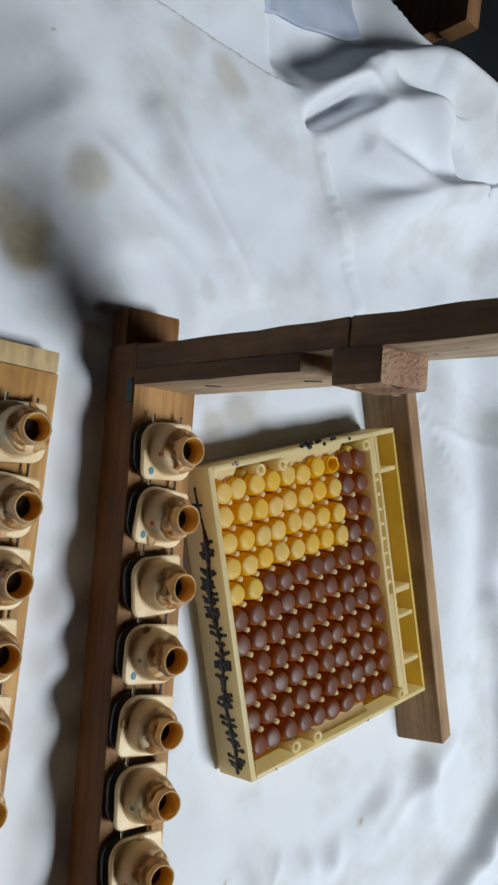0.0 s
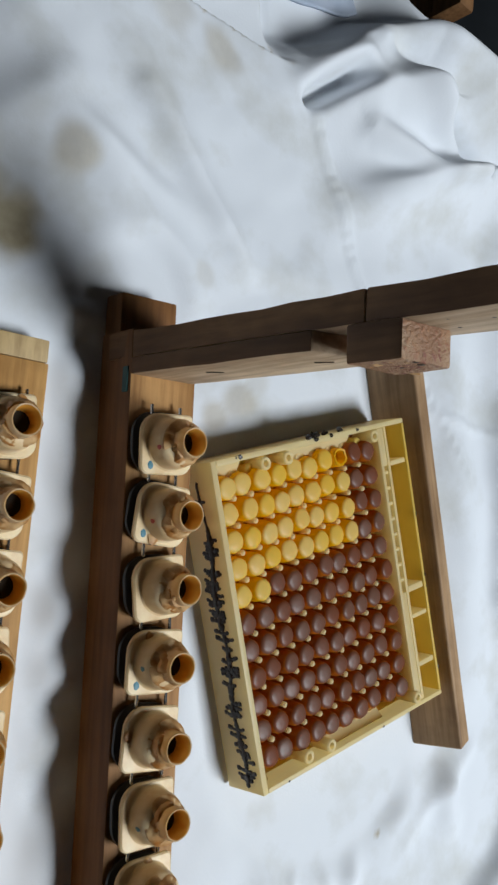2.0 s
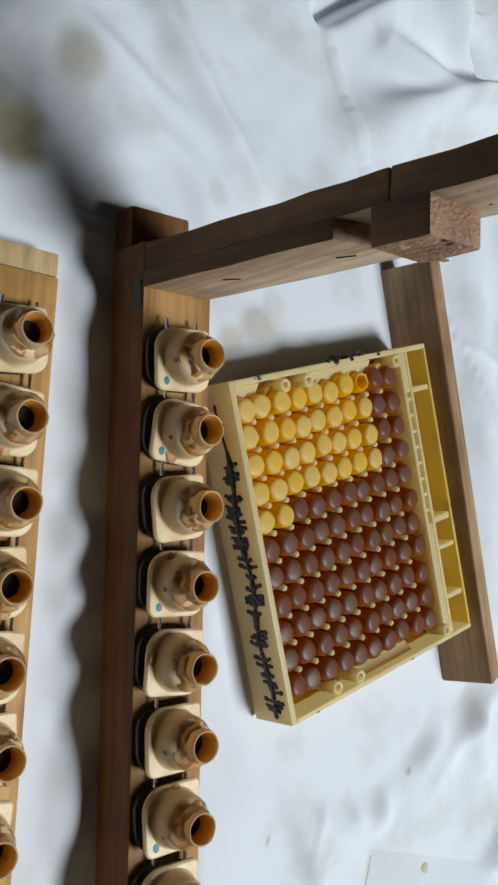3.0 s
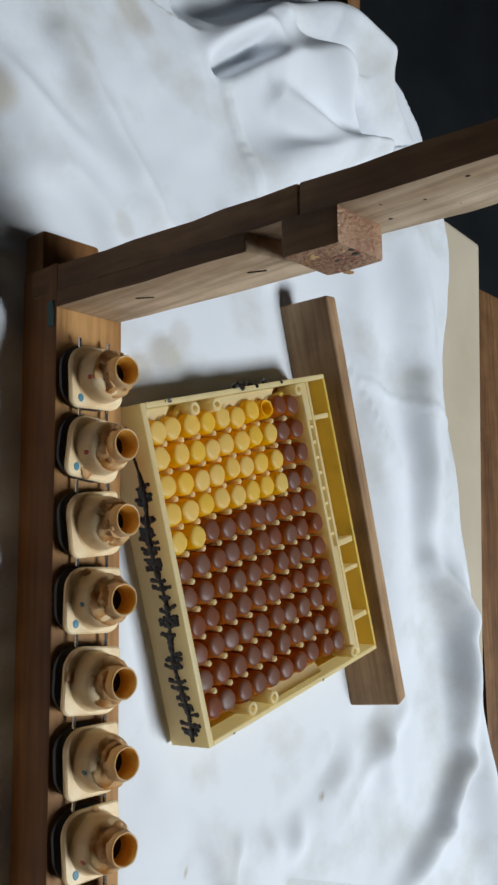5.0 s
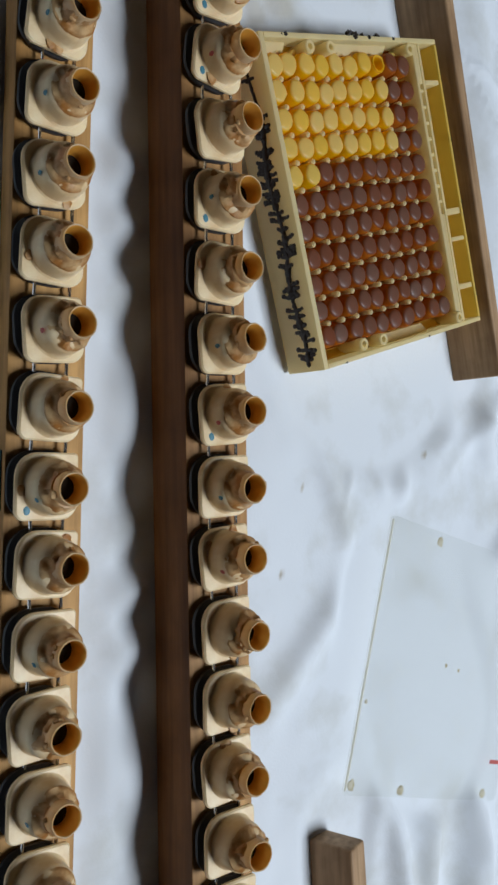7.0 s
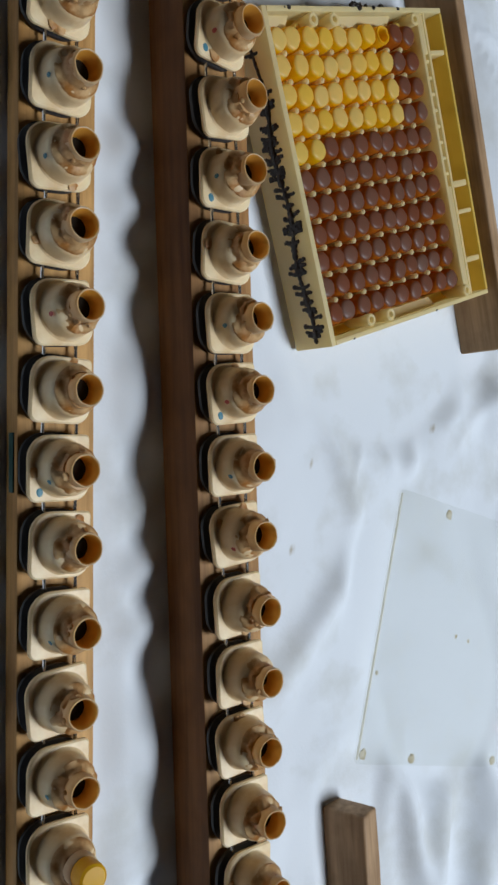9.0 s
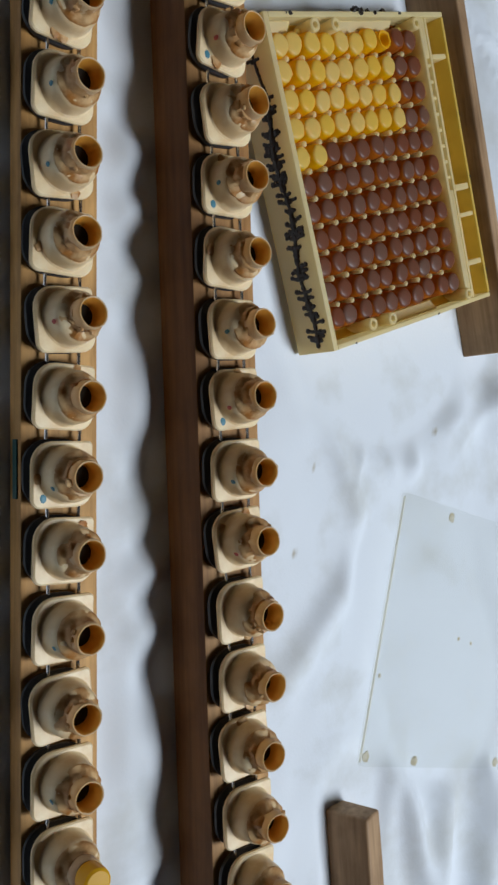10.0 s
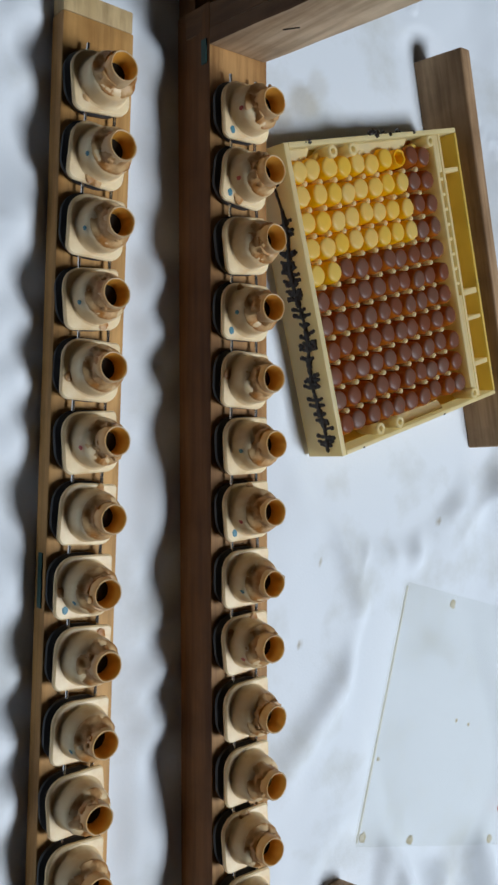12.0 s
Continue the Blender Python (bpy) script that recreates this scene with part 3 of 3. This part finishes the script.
    if plug:
        part("yellow_plug", lathe([(0.0042, 0.0170), (0.0043, 0.0225), (0.0041, 0.0240), (0.0034, 0.0246), (0.0004, 0.0247)], 28, cap_end=True), YEL_SIDE, cup, "bright yellow plug in the mouth")
        cup["label"] = "cream queen cell cup closed by a bright yellow plug"
    return cup


def paint_dot(cup, colour, angle, z=0.0105, r=0.0078, size=0.0009):
    bm = bmesh.new()
    blob(bm, (0, 0, 0), size, (0.18, 0.8, 1.2), angle, 0.2)
    for v in bm.verts:
        v.co = Matrix.Rotation(angle, 3, "Z") @ (v.co + Vector((r, 0, 0))) + Vector((0, 0, z))
    part("paint_dot", bm, colour, next(c for c in cup.children if c.name.startswith("body")), "small red paint dot" if colour == RED else "small blue paint dot")


def flange_dot(cup, colour, x, y):
    bm = bmesh.new()
    blob(bm, (x, y, 0.0056), 0.0010, (1, 1.3, 0.15), x * 900, 0.2)
    part("paint_dot", bm, colour, next(c for c in cup.children if c.name.startswith("flange")), "small blue paint dot")


# colour of the dot on each cup's side, and whether its base carries one too
DOTS_B = ["r1", "r1", "  ", "b1", "  ", "b ", "r1", "b ", "r ", "  ", "  ", "  ", "  ", "  "]
DOTS_A = ["  ", "b ", "b ", "b ", "  ", "r ", "  ", "b1", "  ", "b ", "  ", "b ", "  "]


def row_of_cups(at, top, u, v0, pitch, count, dots, seed, group):
    rng = random.Random(seed)
    for i in range(count):
        cup = make_cup(seed * 31 + i, plug=dots is DOTS_A and i == 12)
        tagged(cup, group=group)
        if dots[i][0] != " ":
            paint_dot(cup, RED if dots[i][0] == "r" else BLUE, radians(rng.uniform(188, 206)), rng.uniform(0.0095, 0.0115))
        if dots[i][1] != " ":
            flange_dot(cup, BLUE, -0.0062, -0.0066)
        cup.matrix_world = at @ pose(u + rng.uniform(-0.0004, 0.0004), v0 - pitch * i + rng.uniform(-0.0003, 0.0003), top, rng.uniform(-3, 3), rng.uniform(-3, 3), rng.uniform(-7, 7))


row_of_cups(FRAME_POSE, BT, 0.0112, -0.0205, 0.0222, 15, DOTS_B + ["  "], 1, "cups on the standing frame")
row_of_cups(BAR_POSE, AT, 0.0115, -0.0127, 0.02205, 13, DOTS_A, 2, "cups on the loose bar")


# ---- laying cassette ----
CW, CL, CH = 0.0995, 0.1165, 0.0170
cas = thing("laying_cassette", pose(0.2090, -0.1248, 0, 0, 0, 6.7), "pale yellow plastic cassette of yellow and brown cell plugs", "cassette")
part("base_plate", box(0.001, CW - 0.001, 0.001, CL - 0.001, 0.0, 0.0055, 0.0005, 1), FLOOR_AMB, cas, "amber-brown base plate")
part("yellow_base", box(0.0016, 0.0695, 0.0735, CL - 0.0030, 0.0056, 0.0066, 0.0003, 1), FLOOR_YEL, cas, "orange-yellow base strip")


def low_ledge(x0, x1, y0, y1, z, material):
    """A ledge inside the wall whose inner edge slopes down."""
    bm = box(x0, x1, y0, y1, 0.0056, z, 0.0006, 2)
    inner = y1 if y0 < 0.05 else y0
    for v in bm.verts:
        if v.co.z > 0.008 and abs(v.co.y - inner) < 0.0009:
            v.co.z -= 0.0022
    part("ledge", bm, material, cas)


for x0, x1, z, material in ((0.0016, 0.0140, 0.0140, PALE), (0.0142, 0.0360, 0.0095, OCHRE), (0.0362, 0.0700, 0.0140, PALE), (0.0702, 0.0830, 0.0085, FLOOR_AMB)):
    low_ledge(x0, x1, CL - 0.0062, CL - 0.0021, z, material)
for x0, x1, z, material in ((0.0016, 0.0060, 0.0120, PALE), (0.0062, 0.0340, 0.0080, OCHRE), (0.0342, 0.0660, 0.0135, PALE), (0.0662, 0.0830, 0.0085, OCHRE)):
    low_ledge(x0, x1, 0.0019, 0.0058, z, material)
left = box(-0.001, 0.0014, 0, CL, 0, CH, 0.0005, 2)
for v in left.verts:
    if v.co.z < 0.005:
        v.co.x -= 0.0018
part("wall_panel", left, PALE, cas)
part("wall_panel", box(0.0015, CW, CL - 0.0020, CL, 0, CH, 0.0005, 2), PALE, cas)
part("wall_panel", box(0.0015, CW, 0, 0.0018, 0, CH, 0.0005, 2), PALE, cas)
part("wall_panel", box(CW - 0.0013, CW, 0.0019, CL - 0.0021, 0, CH, 0.0004, 2), OCHRE, cas, "translucent ochre side wall")
part("divider", box(0.0832, 0.0848, 0.0019, CL - 0.0021, 0.0055, CH - 0.0003, 0.0004, 2), PALE, cas)
part("divider", box(0.0874, 0.0888, 0.0019, CL - 0.0021, 0.0055, CH - 0.0005, 0.0004, 2), PALE, cas)
# the two rails are closed by a ledge near the ends and joined by rungs along the long compartment
part("rail_cap", box(0.0849, 0.0873, 0.0020, 0.0470, 0.0120, CH - 0.0007, 0.0004, 2), PALE, cas)
part("rail_cap", box(0.0849, 0.0873, 0.0990, CL - 0.0022, 0.0120, CH - 0.0007, 0.0004, 2), PALE, cas)
for k in range(8):
    part("rung", box(0.0849, 0.0873, 0.0515 + k * 0.0063, 0.0529 + k * 0.0063, 0.0095, CH - 0.0008, 0.0003, 1), PALE, cas)
part("channel_floor", box(0.0889, CW - 0.0014, 0.0020, CL - 0.0022, 0.0056, 0.0072, 0.0002, 1), OCHRE, cas, "ochre floor of the side channel")
for y, w in ((0.0150, 0.0022), (0.0352, 0.0018), (0.0462, 0.0026), (0.0985, 0.0020)):
    part("partition", box(0.0889, CW - 0.0014, y, y + w, 0.0073, CH - 0.0006, 0.0005, 2), PALE, cas)

for k in range(9):
    sc = lathe([(0.0024, 0.0056), (0.0024, 0.0120), (0.0019, 0.0126), (0.0003, 0.0127)], 14, cap_end=True)
    bmesh.ops.translate(sc, verts=sc.verts, vec=(0.0116 + 0.00802 * k, CL - 0.0064, 0))
    part("scallop", sc, PALE if k not in (1, 2, 8) else OCHRE, cas)
ROWS_N, COLS_N = 11, 10
U0, UP, V0, VP = 0.0056, 0.00805, 0.1067, 0.00960


def plug_mesh(name, k, side, top, open_=False):
    r = 0.0034 if side is YEL_PLUG else 0.0032
    prof = [(0.0045, 0.0), (0.0044, 0.005), (0.0041, 0.0076), (r + 0.0004, 0.0085), (r, 0.0088), (r - 0.0007, 0.0090), (0.0010, 0.00905)]
    mats = [0, 0, 0, 0, 1, 1, 1]
    if open_:
        prof = [(0.0036, 0.0), (0.0038, 0.003), (0.0037, 0.0085), (0.0034, 0.0090), (0.0027, 0.0088), (0.0025, 0.005)]
        mats = [0, 0, 1, 1, 0, 0]
    bm = lathe(prof, 14, mats=mats, wob=0.0004, seed=k * 3.1, cap_end=True)
    me = bpy.data.meshes.new(name)
    bm.to_mesh(me)
    bm.free()
    me.materials.append(side), me.materials.append(top)
    me.polygons.foreach_set("use_smooth", [True] * len(me.polygons))
    me.set_sharp_from_angle(angle=radians(50))
    return me


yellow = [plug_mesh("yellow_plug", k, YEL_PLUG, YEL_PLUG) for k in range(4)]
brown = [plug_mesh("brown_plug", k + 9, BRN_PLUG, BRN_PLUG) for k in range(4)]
ring_plug = plug_mesh("open_plug", 3, YEL_PLUG, YEL_SIDE, True)
peg_bm = lathe([(0.0009, 0.0), (0.0011, 0.0068), (0.0011, 0.0078), (0.0005, 0.0084)], 8, cap_end=True)
peg_me = bpy.data.meshes.new("peg")
peg_bm.to_mesh(peg_me)
peg_bm.free()
peg_me.materials.append(PALE)
N_YELLOW = [8, 8, 8, 8, 2, 0, 0, 0, 0, 0, 0]
rng = random.Random(77)
for r in range(ROWS_N):
    for c in range(COLS_N):
        if c < N_YELLOW[r]:
            me = ring_plug if (r, c) == (0, 7) else rng.choice(yellow)
            nm = "yellow_plug"
        else:
            me, nm = rng.choice(brown), "brown_plug"
        o = new(nm, me)
        o.parent = cas
        o.matrix_local = pose(U0 + c * UP + rng.uniform(-2e-4, 2e-4), V0 - r * VP + rng.uniform(-2e-4, 2e-4), 0.0066 + rng.uniform(-5e-4, 5e-4), rng.uniform(-5, 5), rng.uniform(-5, 5), rng.uniform(0, 360))
        if r < ROWS_N - 1 and c < COLS_N - 1:
            p = new("peg", peg_me)
            p.parent = cas
            p.matrix_local = pose(U0 + (c + 0.5) * UP, V0 - (r + 0.5) * VP, 0.0055, 0, 0, 40 * c)
for x, y, z in ((0.0225, CL - 0.0048, 0), (0.0335, CL - 0.0048, 0), (0.0805, CL - 0.0046, 0), (0.0215, 0.0050, 0), (0.0330, 0.0046, 0), (0.0835, 0.0042, 0)):
    boss = lathe([(0.0024, 0.0055), (0.0024, CH + 0.0006), (0.0020, CH + 0.0010), (0.0012, CH + 0.0008), (0.0011, 0.010)], 18, cap_end=True)
    bmesh.ops.translate(boss, verts=boss.verts, vec=(x, y, z))
    part("boss", boss, PALE, cas, "hollow pale boss")


def wall_x(z):
    return -0.0011 - 0.0018 * (1 - z / CH)


smear = bmesh.new()
rng = random.Random(5)
y = 0.109
while y > 0.003:
    mid = 0.0098 + 0.0010 * math.sin(y * 160) - 0.016 * max(y - 0.095, 0)
    thick = rng.uniform(0.0008, 0.0018) if y < 0.094 else 0.0008
    blob(smear, (wall_x(mid), y, mid), thick, (0.4, 1.1, 0.9), rng.uniform(0, 90), 0.5)
    if rng.random() < (0.55 if y < 0.09 else 0.1):
        for sgn in (-1, 1):
            if rng.random() < 0.7:
                for q in range(rng.randint(2, 4)):
                    blob(smear, (wall_x(mid + sgn * (0.0010 + q * 0.0009)), y + rng.uniform(-2e-4, 2e-4) + 0.0002 * q, mid + sgn * (0.0010 + q * 0.0009)), rng.uniform(0.0007, 0.0012), (0.45, 0.9, 1.1), rng.uniform(0, 90), 0.4, 1)
    y -= rng.uniform(0.0009, 0.0014)
for i in range(22):
    f = bmesh.new()
    if i < 7:
        at = (0.046 + 0.0032 * i + rng.uniform(-0.001, 0.001), CL + 0.0006, rng.uniform(0.0125, 0.0170))
    elif i < 14:
        at = (CW + 0.0001, rng.uniform(0.004, CL), CH - 0.0006)
    else:
        at = (rng.uniform(0.01, 0.095), rng.choice((0.0003, CL - 0.0006)), CH - 0.0002)
    blob(f, at, rng.uniform(0.0006, 0.0016) if i < 7 else rng.uniform(0.0004, 0.0009), (1.2, 1, 0.8), i * 3.3, 0.6)
    part("propolis_fleck", f, PROPOLIS, cas)
part("propolis_smear", smear, PROPOLIS, cas, "black toothed propolis smear")


# ---- wooden slats standing on edge ----
def slat(x, y, turn, length, height, thick, leanx, seed):
    ob = part("loose_cup_bar", box(0, thick, 0, length, 0, height, 0.0012, 3, cuts=5, rough=0.0003, seed=seed), WOOD_SLAT)
    ob.matrix_world = pose(x, y, -0.0015, 0, leanx, turn)
    return tagged(ob, "plain grey-brown wooden bar standing on its edge on cloth", "bar", "loose wooden bars")


slat(0.3092, -0.1390, 5.2, 0.1745, 0.0220, 0.0095, 16, 21)
slat(0.1780, -0.4300, -5.0, 0.130, 0.0185, 0.0105, 14, 23)

# ---- clear lid ----
lid = thing("clear_lid", pose(0.2050, -0.2885, 0.0022, 0, 0, -25.2), "clear plastic lid with brown wax specks lying on the cloth", "lid")
LW, LL = 0.108, 0.1115
part("sheet", rounded_plate(LW, LL, 0.0, 0.0012, 0.003, 5, 0.0003), CLEAR, lid).matrix_local = pose(LW / 2, LL / 2, 0)
rim = box(0, 0.0008, 0.002, LL - 0.002, 0.0012, 0.0022, 0.0002, 1)
part("rim", rim, OLD_RIM, lid, "cloudy raised rim")
specks = ((0.004, 0.004), (0.0354, 0.003), (0.0957, 0.003), (0.0344, 0.107), (0.0626, 0.0549), (0.053, 0.056), (0.104, 0.050), (0.004, 0.0361))
for i, (x, y) in enumerate(specks):
    bm = bmesh.new()
    blob(bm, (x, y, 0.0013), 0.0021 if i < 4 else 0.0009, (1, 1, 0.25), i * 7.1, 0.5)
    part("wax_speck", bm, LID_WAX, lid)
part("red_mark", box(0.098, 0.107, 0.0165, 0.0183, 0.0013, 0.0016, 0.0001, 1), RED, lid, "short red stroke")
for o in lid.children:
    o.visible_shadow = False


# ---- beyond the table ----
cab = thing("wooden_cabinet", pose(0.69, 0.10, FZ, 0, 0, -9), "dark brown wooden cabinet beside the table", "cabinet")
part("carcass", box(0.0, 0.42, -0.72, 0.0, 0.0, 0.62, 0.003), WOOD_DARK, cab)
part("cabinet_top", box(-0.012, 0.432, -0.732, 0.012, 0.621, 0.645, 0.003), WOOD_DARK, cab)
stand = thing("wooden_stand", pose(0.505, 0.300, FZ, 0, 0, -14), "dark brown wooden stand of rough posts beside the table", "stand")
part("post", box(-0.006, 0.006, -0.03, 0.012, 0.0, 0.66, 0.002), WOOD_DARK, stand)
part("post", box(-0.006, 0.006, 0.20, 0.24, 0.0, 0.66, 0.002), WOOD_DARK, stand)
part("rail", box(-0.007, 0.007, -0.035, 0.26, 0.661, 0.685, 0.002), WOOD_DARK, stand)
